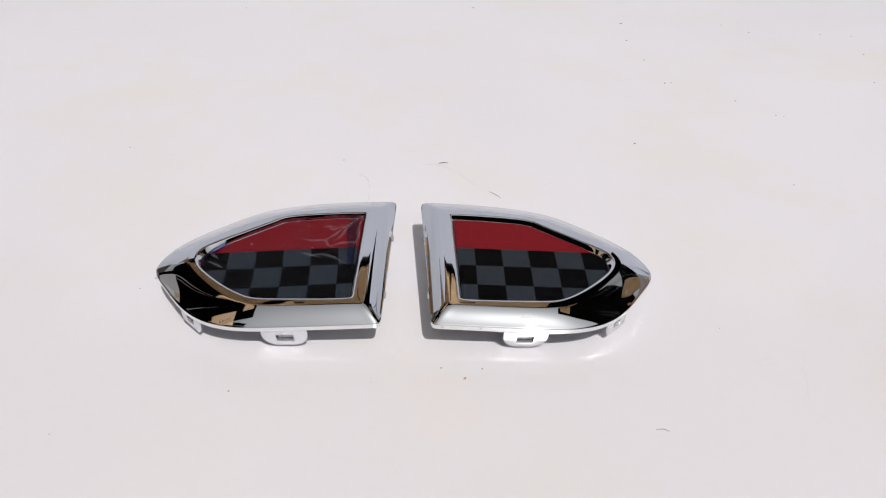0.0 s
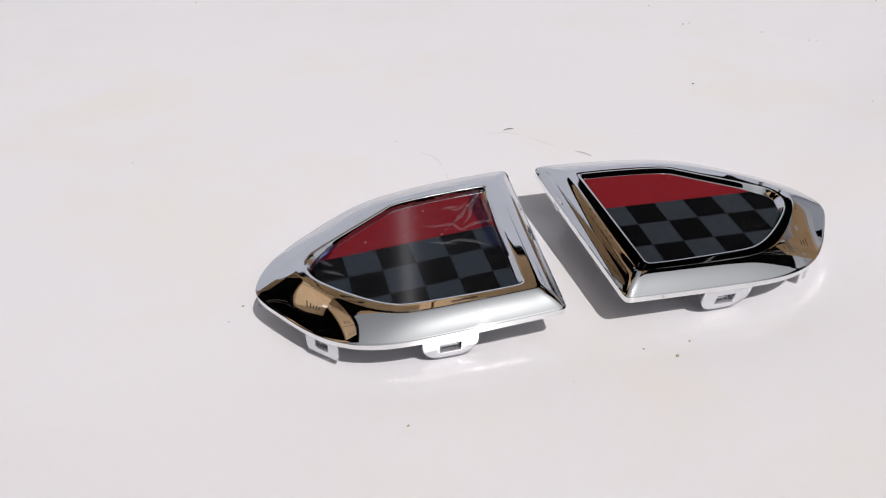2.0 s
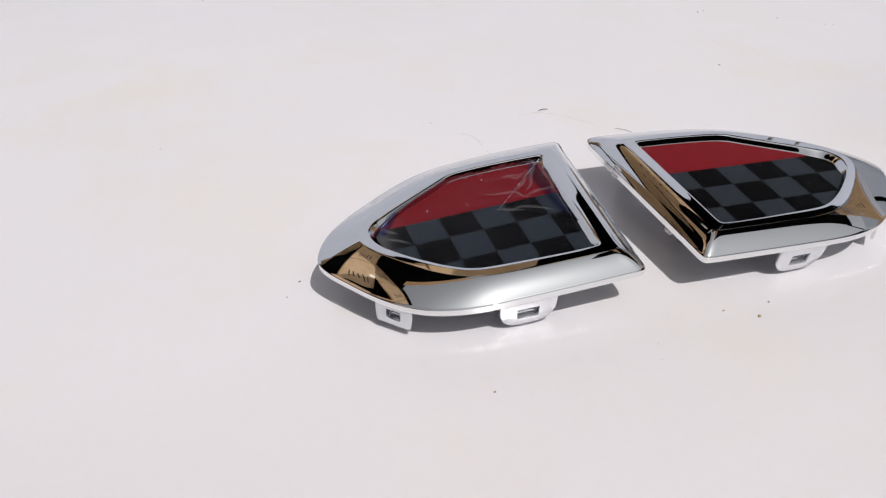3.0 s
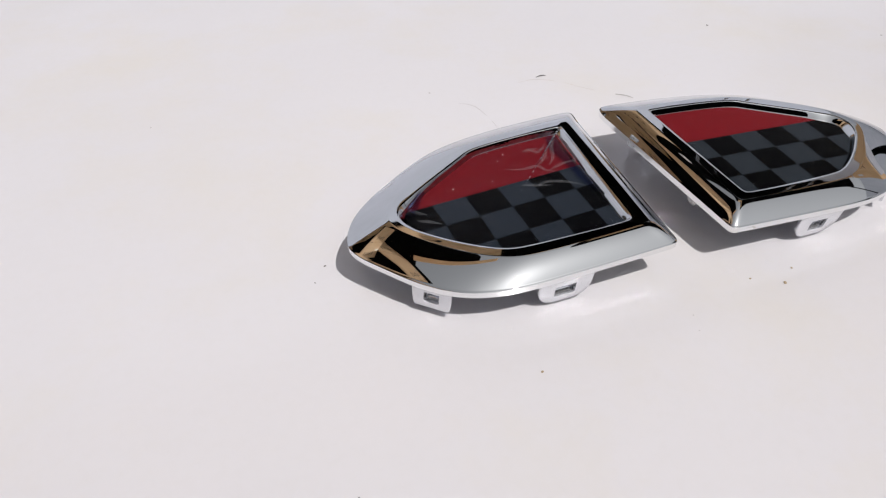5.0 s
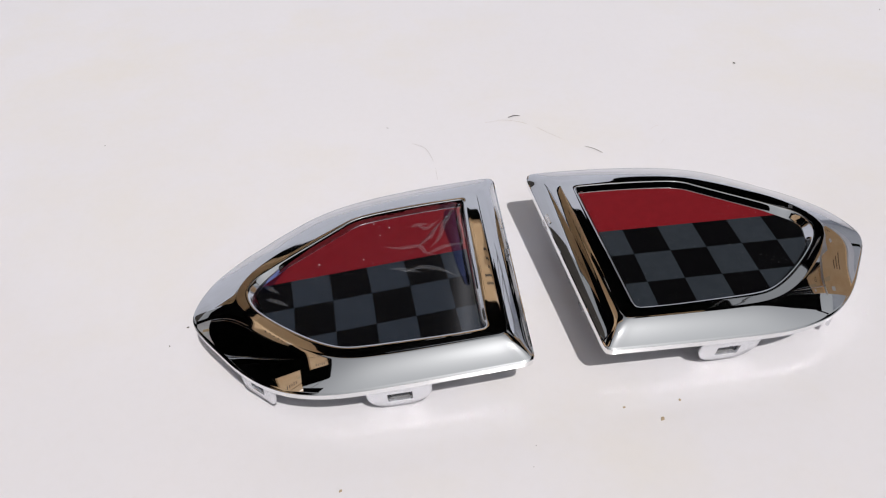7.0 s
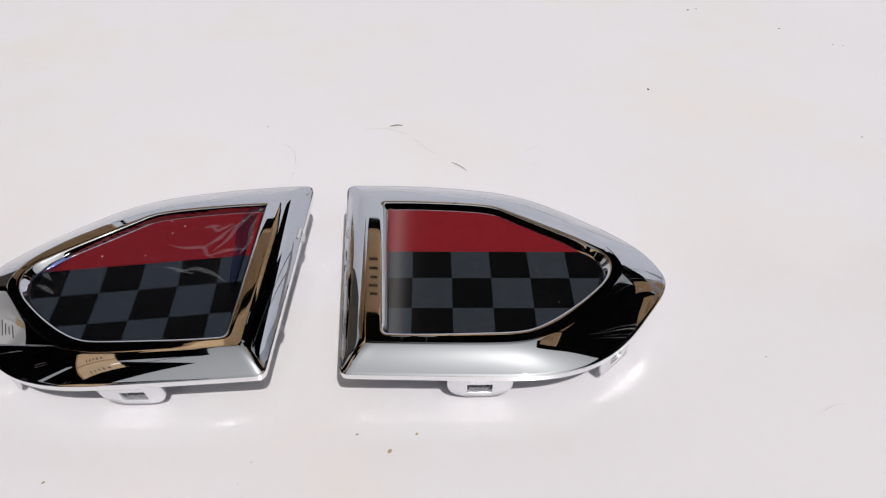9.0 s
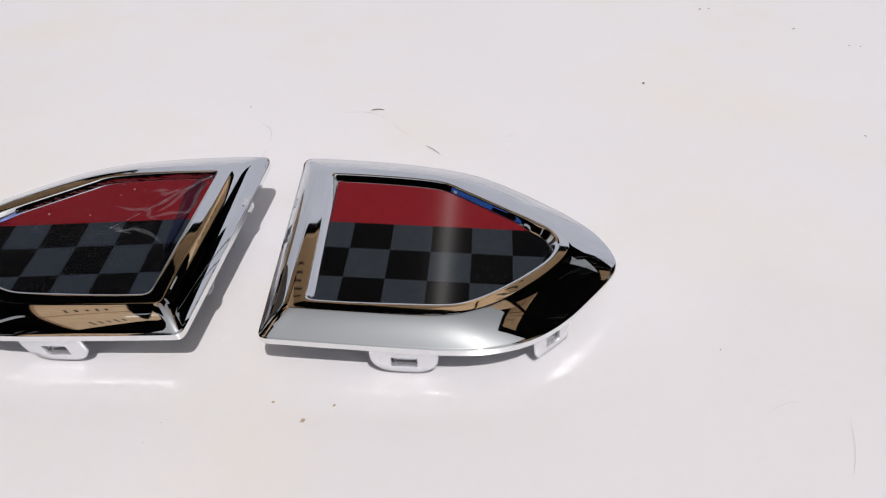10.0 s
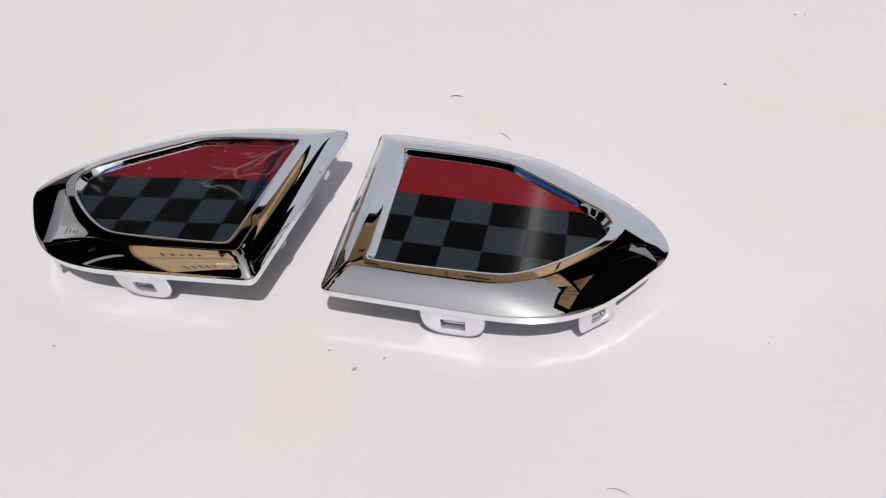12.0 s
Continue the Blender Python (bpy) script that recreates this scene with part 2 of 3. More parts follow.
KINDS = [carton(0.46, 0.36, 0.42, 3, "large brown cardboard carton with printed bars and tape"),
         carton(0.36, 0.34, 0.30, 4, "medium brown cardboard carton with printed bars and tape"),
         carton(0.28, 0.30, 0.38, 2, "tall brown cardboard carton with a white label"),
         carton(0.40, 0.36, 0.18, 2, "flat brown cardboard carton with printed bars"),
         carton(0.48, 0.03, 0.52, 5, "flattened brown cardboard carton hung on a rail, with rows of print", False),
         carton(0.42, 0.30, 0.40, 4, "white printed carton with rows of print", False, LABEL)]
spare = list(KINDS)
# each shelf: place, turn, width, height, and the kinds of carton with their place along it
SHELVES = [((-0.33, 1.94, 0), 2.12, 1.73, [(4, -0.79), (4, -0.30), (4, 0.19), (4, 0.68)]),
           ((-1.64, 1.88, 22), 0.60, 1.30, [(4, 0.0)]),
           ((-1.12, -0.40, 90), 1.02, 1.31, [(4, -0.25), (4, 0.25)]),
           ((1.15, 0.62, -90), 1.10, 2.12, [(4, -0.25), (4, 0.25)]),
           ((-1.10, 0.69, 90), 1.52, 2.08, [(4, -0.49), (4, 0.0), (4, 0.49)]),
           ((0.80, 1.02, -46), 0.90, 2.06, [(4, 0.0)]),
           ((-0.92, 1.18, 46), 1.02, 1.54, [(4, -0.245), (4, 0.245)]),
           ((1.75, 1.30, -64), 1.20, 0.66, [(1, 0.06), (0, 0.48)]),
           ((1.95, 1.10, -66), 1.00, 1.20, [(3, 0.25), (2, -0.20)]),
           ((-1.62, 0.74, 78), 0.50, 0.62, [(5, 0.0)])]
for (px, py, turn), width, high, load in SHELVES:
    m = pose(px, py, 0, 0, 0, turn)
    hanging_shelf(m, width, high, 0.035 if load[0][0] == 4 else 0.31)
    for kind, x in load:
        place = m @ pose(x, -0.02, high, 0, 0, 3 * math.sin(9 * x) if kind < 4 else 0)
        if KINDS[kind] in spare:
            spare.remove(KINDS[kind])
            KINDS[kind].matrix_world = place
        else:
            copy_thing(KINDS[kind], place)


# unseen black cabinets, placed where the chrome should mirror black
def steel_cabinet(m, high, label):
    cabinet = new("cabinet")
    cabinet.matrix_world = m
    tagged(cabinet, label, "cabinet")
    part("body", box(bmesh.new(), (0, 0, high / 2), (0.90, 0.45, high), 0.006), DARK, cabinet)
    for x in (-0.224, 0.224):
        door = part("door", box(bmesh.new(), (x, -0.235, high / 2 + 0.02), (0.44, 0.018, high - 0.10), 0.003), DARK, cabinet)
        part("handle", box(bmesh.new(), (x * 0.16, -0.255, high * 0.53), (0.012, 0.022, 0.14), 0.003), CLIP, door, "small metal handle")
    return cabinet


steel_cabinet(pose(-1.84, -0.06, 0, 0, 0, 100), 2.45, "unseen tall plain black cabinet beside a lower one, added for a dark reflection")
steel_cabinet(pose(-2.34, 0.96, 0, 0, 0, 76), 2.50, "unseen tall plain black cabinet behind a white carton, added for a dark reflection")
steel_cabinet(pose(-1.52, -1.12, 0, 0, 0, 130), 2.45, "unseen tall plain black cabinet behind hanging cartons, added for a dark reflection")
for place, high in ((pose(1.85, 1.86, 1.54, 0, 0, -48), 0.34), (pose(1.50, 2.42, 1.95, 0, 0, -34), 0.46)):
    hung = steel_cabinet(place, high, "unseen black cupboard hung on rods from the roof, added for a dark reflection")
    top = 2.60 - place.translation.z
    for x in (-0.4, 0.4):
        part("rod", box(bmesh.new(), (x, 0, (high + top) / 2), (0.012, 0.012, top - high), 0.002), CLIP, hung, "bright metal rod")

# a pale timber fascia board along the skewed edge of one more roof panel
fascia = new("fascia_board")
fascia.matrix_world = pose(-0.30, 0.72, 2.63, 0, 0, -22)
tagged(fascia, "pale sawn timber fascia board along a roof edge", "board")
part("beam", box(bmesh.new(), (-0.32, 0, 0), (1.46, 0.13, 0.04), 0.004), CARDBOARD, fascia)


def plastic_crate(m):
    """A ribbed open crate with a rolled rim, unseen, added to give the chrome a blue reflection."""
    crate = new("plastic_crate")
    crate.matrix_world = m
    tagged(crate, "unseen blue ribbed crate on the white floor, stand-in for an unknown blue reflection", "crate")
    w, d, h = 0.44, 0.32, 0.42
    body = bmesh.new()
    box(body, (0, 0, 0.01), (w, d, 0.02))
    for x, y, sx, sy in ((0, d / 2, w, 0.012), (0, -d / 2, w, 0.012), (w / 2, 0, 0.012, d), (-w / 2, 0, 0.012, d)):
        box(body, (x, y, h / 2), (sx, sy, h), 0.002)
    part("body", body, BLUE, crate)
    rim = bmesh.new()
    for x, y, sx, sy in ((0, d / 2 + 0.012, w + 0.05, 0.02), (0, -d / 2 - 0.012, w + 0.05, 0.02), (w / 2 + 0.012, 0, 0.02, d + 0.05), (-w / 2 - 0.012, 0, 0.02, d + 0.05)):
        box(rim, (x, y, h - 0.02), (sx, sy, 0.045), 0.004)
    part("rim", rim, BLUE, crate)
    for x in (-0.15, -0.05, 0.05, 0.15):
        part("rib", box(bmesh.new(), (x, -d / 2 - 0.010, h * 0.47), (0.012, 0.012, h * 0.85), 0.002), BLUE, crate)
    part("label", box(bmesh.new(), (0.0, -d / 2 - 0.018, h * 0.62), (0.12, 0.002, 0.09)), LABEL, crate, "white paper label")


plastic_crate(pose(-1.30, -0.40, 0, 0, 0, 118))

# two white tags under the front edge of the roof
for x in (-0.10, 0.02):
    tag = new("tag")
    tag.matrix_world = pose(x, 1.865, 2.44)
    tagged(tag, "small white paper tag hung under the roof edge", "tag", group="tags under the roof")
    part("card", box(bmesh.new(), (0, 0, 0), (0.085, 0.004, 0.10), 0.001), LABEL, tag)
    part("string", box(bmesh.new(), (0, 0, 0.105), (0.003, 0.003, 0.11)), INK, tag)

# ---- fender badges ----
# outlines in millimetres: u runs from the straight inner edge to the tip, v away from the near edge
OUTER_CURVE = [(-2.0, 63.6), (18.6, 62.5), (40, 60.6), (62, 57.4), (81, 53), (97.5, 46.3), (113.5, 35.9), (125, 27), (134.5, 19.4),
               (145.3, 8.2), (151.4, -2), (154.3, -11.5), (153.8, -17.7), (150, -24.8), (141, -35.7), (131.5, -46.4), (122, -54.8), (113, -60.4),
               (104, -63.9), (92, -66.2), (78, -66.7), (58, -65.7), (27, -63.7), (-0.5, -61.7)]
CREST_CURVE = [(10.2, 45.6), (36, 44.8), (58, 42.4), (77, 38.2), (92, 31.4), (107, 22), (119.5, 12.4), (128.5, 2.6), (132.9, -7.5), (131.6, -15.8),
               (124.2, -25.6), (112.4, -36.8), (100.5, -46), (90, -51.4), (79, -54.3), (64, -54.6), (40, -53.4), (10.2, -51.4)]
MOUTH_CURVE = [(17.2, 40.7), (36, 39.6), (56, 37.6), (70, 35.4), (77.5, 32.9), (83, 29.2), (92, 22.9), (106, 13.2), (117.5, 5), (124.2, -0.4), (127.4, -7), (126.4, -13.6),
               (121.8, -20.8), (112.6, -29.4), (103, -36.8), (94, -42.6), (85.5, -46.6), (77, -48.2), (60, -48.2), (36, -47.6), (17.4, -46.4)]


def resample(points, tip, n_far, n_near, n_side, soft=2):
    """A closed ring: along the far edge to the tip, back along the near edge, then up the straight inner edge."""
    def spline(pts):
        q = [Vector(p) for p in pts]
        q = [q[0] * 2 - q[1]] + q + [q[-1] * 2 - q[-2]]
        out = []
        for a, b, c, d in zip(q, q[1:], q[2:], q[3:]):
            for k in range(24):
                t = k / 24
                out.append(0.5 * (2 * b + (c - a) * t + (2 * a - 5 * b + 4 * c - d) * t * t + (3 * b - a - 3 * c + d) * t ** 3))
        return out + [q[-2]]

    def even(line, n):
        run = [0.0]
        for a, b in zip(line, line[1:]):
            run.append(run[-1] + (b - a).length)
        out, k = [], 0
        for i in range(n):
            s = run[-1] * i / n
            while run[k + 1] < s:
                k += 1
            f = (s - run[k]) / max(run[k + 1] - run[k], 1e-9)
            out.append(line[k].lerp(line[k + 1], f))
        return out

    line = spline(points)
    cut = tip * 24
    first, last = line[:cut + 1], line[cut:]
    side = [Vector(points[-1]), Vector(points[0])]
    ring = even(first, n_far) + even(last, n_near) + even(side, n_side)
    corners = [0, n_far + n_near]
    n = len(ring)
    for c, rounds, reach in ((corners[0], 2, 2), (corners[1], soft, soft)):      # round the far and the near inner corner
        for _ in range(rounds):
            keep = [p.copy() for p in ring]
            for d in range(-reach, reach + 1):
                i = (c + d) % n
                ring[i] = (keep[i - 1] + keep[i] * 2 + keep[(i + 1) % n]) / 4
    return ring


N = (84, 84, 56)
RING_OUT, RING_CREST, RING_MOUTH = resample(OUTER_CURVE, 11, *N), resample(CREST_CURVE, 8, *N), resample(MOUTH_CURVE, 10, *N, soft=5)


def blend(a, b, f):
    return [p.lerp(q, f) for p, q in zip(a, b)]


def inset(ring, mm):
    out, n = [], len(ring)
    by = mm if isinstance(mm, list) else [mm] * n
    for i, p in enumerate(ring):
        d = ring[(i + 2) % n] - ring[i - 2]
        d.normalize()
        out.append(p + Vector((d.y, -d.x)) * by[i])      # the ring runs clockwise: this points inwards
    return out


def eased(values, rounds):
    for _ in range(rounds):
        values = [(values[i - 1] + values[i] + values[(i + 1) % len(values)]) / 3 for i in range(len(values))]
    return values


# the wall of the opening runs in by so much from its mouth to its foot: far edge, tip, near edge, inner edge
WALL_RUN = eased([2.2] * (N[0] - 12) + [3.6] * 22 + [0.9] * (N[1] - 10) + [3.6] * N[2], 6)
RING_FOOT = inset(RING_MOUTH, WALL_RUN)


def hull(ring):
    """The convex outline of a ring, run clockwise."""
    pts = sorted(set((round(p.x, 4), round(p.y, 4)) for p in ring))
    turn = lambda a, b, c: (b[0] - a[0]) * (c[1] - a[1]) - (b[1] - a[1]) * (c[0] - a[0])
    chains = []
    for run in (pts, pts[::-1]):
        chain = []
        for p in run:
            while len(chain) > 1 and turn(chain[-2], chain[-1], p) >= -1e-6:
                chain.pop()
            chain.append(p)
        chains += chain[:-1]
    return [Vector(p) for p in chains]


def clip_polygon(poly, ring):
    """The part of a convex polygon that lies inside a convex ring (which runs clockwise)."""
    for a, b in zip(ring, ring[1:] + ring[:1]):
        e = b - a
        inside = lambda p: e.x * (p.y - a.y) - e.y * (p.x - a.x) <= 1e-9
        out = []
        for p, q in zip(poly, poly[1:] + poly[:1]):
            ip, iq = inside(p), inside(q)
            if ip:
                out.append(p)
            if ip != iq:
                w = q - p
                den = e.x * w.y - e.y * w.x
                if abs(den) > 1e-12:
                    t = (e.y * (p.x - a.x) - e.x * (p.y - a.y)) / den
                    out.append(p + w * t)
        poly = out
        if len(poly) < 3:
            return []
    return poly


class Shape:
    """Turns (u, v, h) in millimetres into metres of a trim's own axes, mirrored for the other hand."""
    def __init__(self, side):
        self.side = side

    def at(self, p, h):
        return Vector((p[0] * self.side, p[1], h)) / 1000

    def ring(self, ring, h):
        hs = h if isinstance(h, list) else [h] * len(ring)
        return [self.at(p, q) for p, q in zip(ring, hs)]

    def face(self, bm, verts):
        return bm.faces.new(verts if self.side < 0 else verts[::-1])


def print_piece(name, poly, h, mat, shape, parent, label=""):
    bm = bmesh.new()
    top = [bm.verts.new(shape.at(p, h)) for p in poly]
    low = [bm.verts.new(shape.at(p, h - 0.12)) for p in poly]
    bm.faces.new(top)
    for i in range(len(poly)):
        j = (i + 1) % len(poly)
        bm.faces.new((top[i], low[i], low[j], top[j]))
    bmesh.ops.recalc_face_normals(bm, faces=bm.faces)
    if sum(f.normal.z * f.calc_area() for f in bm.faces) < 0:
        bmesh.ops.reverse_faces(bm, faces=bm.faces)
    uv = bm.loops.layers.uv.new("grain")
    for f in bm.faces:
        for lp in f.loops:
            lp[uv].uv = lp.vert.co.xy * 20
    return part(name, bm, mat, parent, label)


# the print of each hand: one corner of its squares, the steps along and across, and the step up to the red band
PRINTS = {1: ((50.8, -12.0), (18.8, -0.95), (0.9, 18.7), (0.5, 17.7)),
          -1: ((50.2, -13.7), (18.5, -1.8), (1.4, 18.8), (2.2, 17.25))}


def clip_tab(name, a, b, top, foot, shape, parent, narrow=0.33, hole=True, thick=1.6, lean=2.0):
    """A plated retaining tab that hangs under the rim from a to b, with a square window through it and its foot set back."""
    a, b = Vector(a), Vector(b)
    along = (b - a).normalized()
    out = Vector((-along.y, along.x))
    w, hgt = (b - a).length, top - foot
    c = w * narrow
    curve = [(c * (1 - math.cos(f)), -hgt * (0.42 + 0.58 * math.sin(f))) for f in (0, 0.3, 0.6, 0.9, 1.2, math.pi / 2)]
    rim = [(0, 0)] + curve + [(w - x, y) for x, y in reversed(curve)] + [(w, 0)]
    x0, x1, y0, y1 = w * 0.31, w * 0.69, -hgt * 0.40, -hgt * 0.76
    half = [(x0, y0 + (y1 - y0) * f) for f in (0, 0.2, 0.4, 0.6, 0.75, 0.88)] + [(x0 + 0.8, y1)]
    win = half + [(x0 + x1 - x, y) for x, y in reversed(half)]
    bm = bmesh.new()

    def row(pts, d):
        return [shape.at(a + along * x + out * (d - lean * y / hgt), top + y) for x, y in pts]
    if hole:
        bevel = lambda pts, k: [(x + (w / 2 - x) / w * k, y + (-hgt * 0.5 - y) / hgt * k) for x, y in pts]
        loft(bm, [row(bevel(rim, 0.8), -thick / 2), row(bevel(win, -0.6), -thick / 2), row(win, -thick / 2 + 0.3), row(win, thick / 2),
                  row(rim, thick / 2), row(rim, -thick / 2 + 0.3)], around=True)
        for x in (x0, x1):                               # two ribs behind the window
            ribs = [(x - 0.5, y0), (x + 0.5, y0), (x + 0.5, y1), (x - 0.5, y1)]
            loft(bm, [row(ribs, thick / 2), row(ribs, thick / 2 + 3.5)])
        # sprung tongue that rises from the sill and bows back behind the window
        bow = [(0.2, 0.0), (0.9, 0.16), (1.9, 0.28), (3.2, 0.36), (4.6, 0.40)]
        front = [row([(x0 + 0.9, y1 + (y0 - y1) * f), (x1 - 0.9, y1 + (y0 - y1) * f)], thick / 2 + d) for d, f in bow]
        back = [[p - Vector((0, 0, 0.0008)) for p in pair] for pair in front]
        loft(bm, [[*f, *reversed(k)] for f, k in zip(front, back)])
    else:
        loft(bm, [row(rim, -thick / 2), row(rim, thick / 2)])
        for d in (-thick / 2, thick / 2):
            bm.faces.new([bm.verts.new(p) for p in row(rim, d)])
        bmesh.ops.remove_doubles(bm, verts=bm.verts, dist=1e-6)
    bmesh.ops.recalc_face_normals(bm, faces=bm.faces)
    tab = part(name, bm, CLIP, parent, smooth=35)
    if hole:                                             # moulded shoulder where the tab leaves the rim
        part("shoulder", box(bmesh.new(), (0, 0, 0), (w * 0.0009, 0.0022, 0.0016), 0.0004), CLIP, tab).matrix_local = Matrix.Translation(
            shape.at(a + along * w / 2 - out * 0.3, top - 2.6)) @ Matrix.Rotation(math.atan2(along.y, along.x * shape.side), 4, "Z")
    return tab


def fender_badge(side, m, label):
    shape = Shape(side)
    thing = new("fender_badge")
    thing.empty_display_size = 0.02
    thing.matrix_world = m
    tagged(thing, label, "car badge", group="pair of fender badges")

    # bezel: inner lip, chamfer up to the crest, full round face down to the rim, rolled under
    wall = lambda f, h: (blend(RING_FOOT, RING_MOUTH, f), h)
    rows = [(inset(RING_FOOT, 1.2), 2.1), (inset(RING_FOOT, 0.2), 2.15), wall(0.04, 2.3), wall(0.28, 3.3), wall(0.55, 4.4), wall(0.78, 5.3), wall(0.88, 5.65), wall(0.96, 5.88),
            (inset(RING_MOUTH, -0.22), 6.0)]
    rows += [(blend(RING_MOUTH, RING_CREST, f), h) for f, h in ((0.12, 6.05), (0.3, 6.04), (0.5, 6.02), (0.7, 6.0), (0.85, 5.985), (0.94, 5.97), (1.0, 5.93))]
    # how much lower the rim lies along the far, near and inner edges
    drop = [0.4 + 2.6 * max(0, i - N[0] - N[1]) / N[2] for i in range(sum(N))]
    drop = eased(drop, 5)
    full = [0.16] * N[0] + [0.34] * N[1] + [0.60] * N[2]          # how full the round of the face is
    full = eased(full, 5)
    for k in range(1, 21):
        s = k / 20
        rows.append((blend(RING_CREST, RING_OUT, s), [5.93 - (6.67 + d) * ((1 - c) * s + c * s * s) for d, c in zip(drop, full)]))
    for out, h in ((-0.36, -0.85), (-0.50, -1.00), (-0.494, -1.12), (-0.449, -1.9), (-0.407, -2.7), (-0.371, -3.5), (-0.343, -4.25), (-0.335, -4.38), (-0.15, -4.65), (0.4, -4.8), (1.0, -4.7), (1.5, -2.7), (3.0, -2.4), (3.2, -7.0), (4.6, -7.0), (5.0, 0.2)):
        rows.append((inset(RING_OUT, out), [h - d * (0.9 if h > -4.4 else 0.5) for d in drop]))
    bm = bmesh.new()
    loft(bm, [shape.ring(r, h) for r, h in rows])
    bmesh.ops.recalc_face_normals(bm, faces=bm.faces)
    if max(bm.faces, key=lambda f: f.calc_center_median().z).normal.z < 0:
        bmesh.ops.reverse_faces(bm, faces=bm.faces)
    bezel = part("bezel", bm, CHROME, thing, "mirror-bright chrome bezel", smooth=38)
    bezel.data.materials.append(RIM)                     # the rolled edge below the face is a little duller
    for f in bezel.data.polygons:
        if abs(f.normal.z) < 0.5 and -7.2 < f.center.z * 1000 < -0.8:
            f.material_index = 1

    # panel and print
    bed = inset(RING_FOOT, 0.05)
    panel = print_piece("panel", bed[::2], 2.45, BLACK, shape, thing, "dark printed panel with a clear domed face")
    field = hull(inset(RING_FOOT, 0.1))
    corner, along, across, last = (Vector(p) for p in PRINTS[side])
    grid = lambda i, j: corner + along * i + (last * j if j > 0 else across * j)
    band = clip_polygon([grid(*p) for p in ((-9, 1), (-9, 9), (9, 9), (9, 1))], field)
    print_piece("red_band", band, 2.7, RED, shape, panel, "glossy dark red band")
    for r in range(5):
        for c in range(-4, 7):
            square = clip_polygon([grid(c, 1 - r), grid(c + 1, 1 - r), grid(c + 1, -r), grid(c, -r)], field)
            if len(square) > 2:
                print_piece("checker_square", square, 2.7, GREY if (r + c) % 2 == 0 else BLACK, shape, panel)
    bm = bmesh.new()
    ringed = [(0.03, 2.5), (0.06, 2.9), (0.25, 3.15), (0.6, 3.28), (1.1, 3.34), (2.2, 3.36)]
    rows = loft(bm, [shape.ring(inset(RING_FOOT, d), h) for d, h in ringed])
    bm.faces.new(rows[-1])
    bmesh.ops.recalc_face_normals(bm, faces=bm.faces)
    part("clear_cover", bm, DOME, panel, "clear glossy domed resin cover", smooth=60)

    # retaining tabs
    clip_tab("clip", (45.5, -64), (74.5, -65), -2.6, -21.5, shape, thing)
    clip_tab("clip", (115, -56.8), (130.5, -43.8), -2.6, -17.5, shape, thing, 0.08, lean=-1.5)
    clip_tab("clip", (0.2, 22.5), (-0.1, 29.5), -1.0, -7.0, shape, thing, 0.2, False)
    clip_tab("clip", (1.2, -34.5), (1.0, -27.5), -1.0, -7.5, shape, thing, 0.2, False)
    clip_tab("clip", (90, 46), (72, 51.5), -2.6, -26.0, shape, thing)
    clip_tab("clip", (36, 57.5), (22, 58.5), -2.6, -28.0, shape, thing, 0.2)
    return thing


def stance(p, n, yaw):
    """A pose at p with its z along n and its x turned by yaw degrees."""
    z = Vector(n).normalized()
    x = Vector((math.cos(radians(yaw)), math.sin(radians(yaw)), 0))
    x = (x - z * x.dot(z)).normalized()
    y = z.cross(x)
    m = Matrix((x, y, z)).transposed().to_4x4()
    m.translation = p
    return m


right = fender_badge(1, stance((0.0197, 0.3607, 0.0292), (0.028, -0.069, 1), 5.5),
                    "chrome car fender badge with red and checkered inlay, bare clear face")
left = fender_badge(-1, stance((-0.0091, 0.3588, 0.0298), (-0.030, -0.074, 1), 0.7),
                   "chrome car fender badge with red and checkered inlay under wrinkled film")


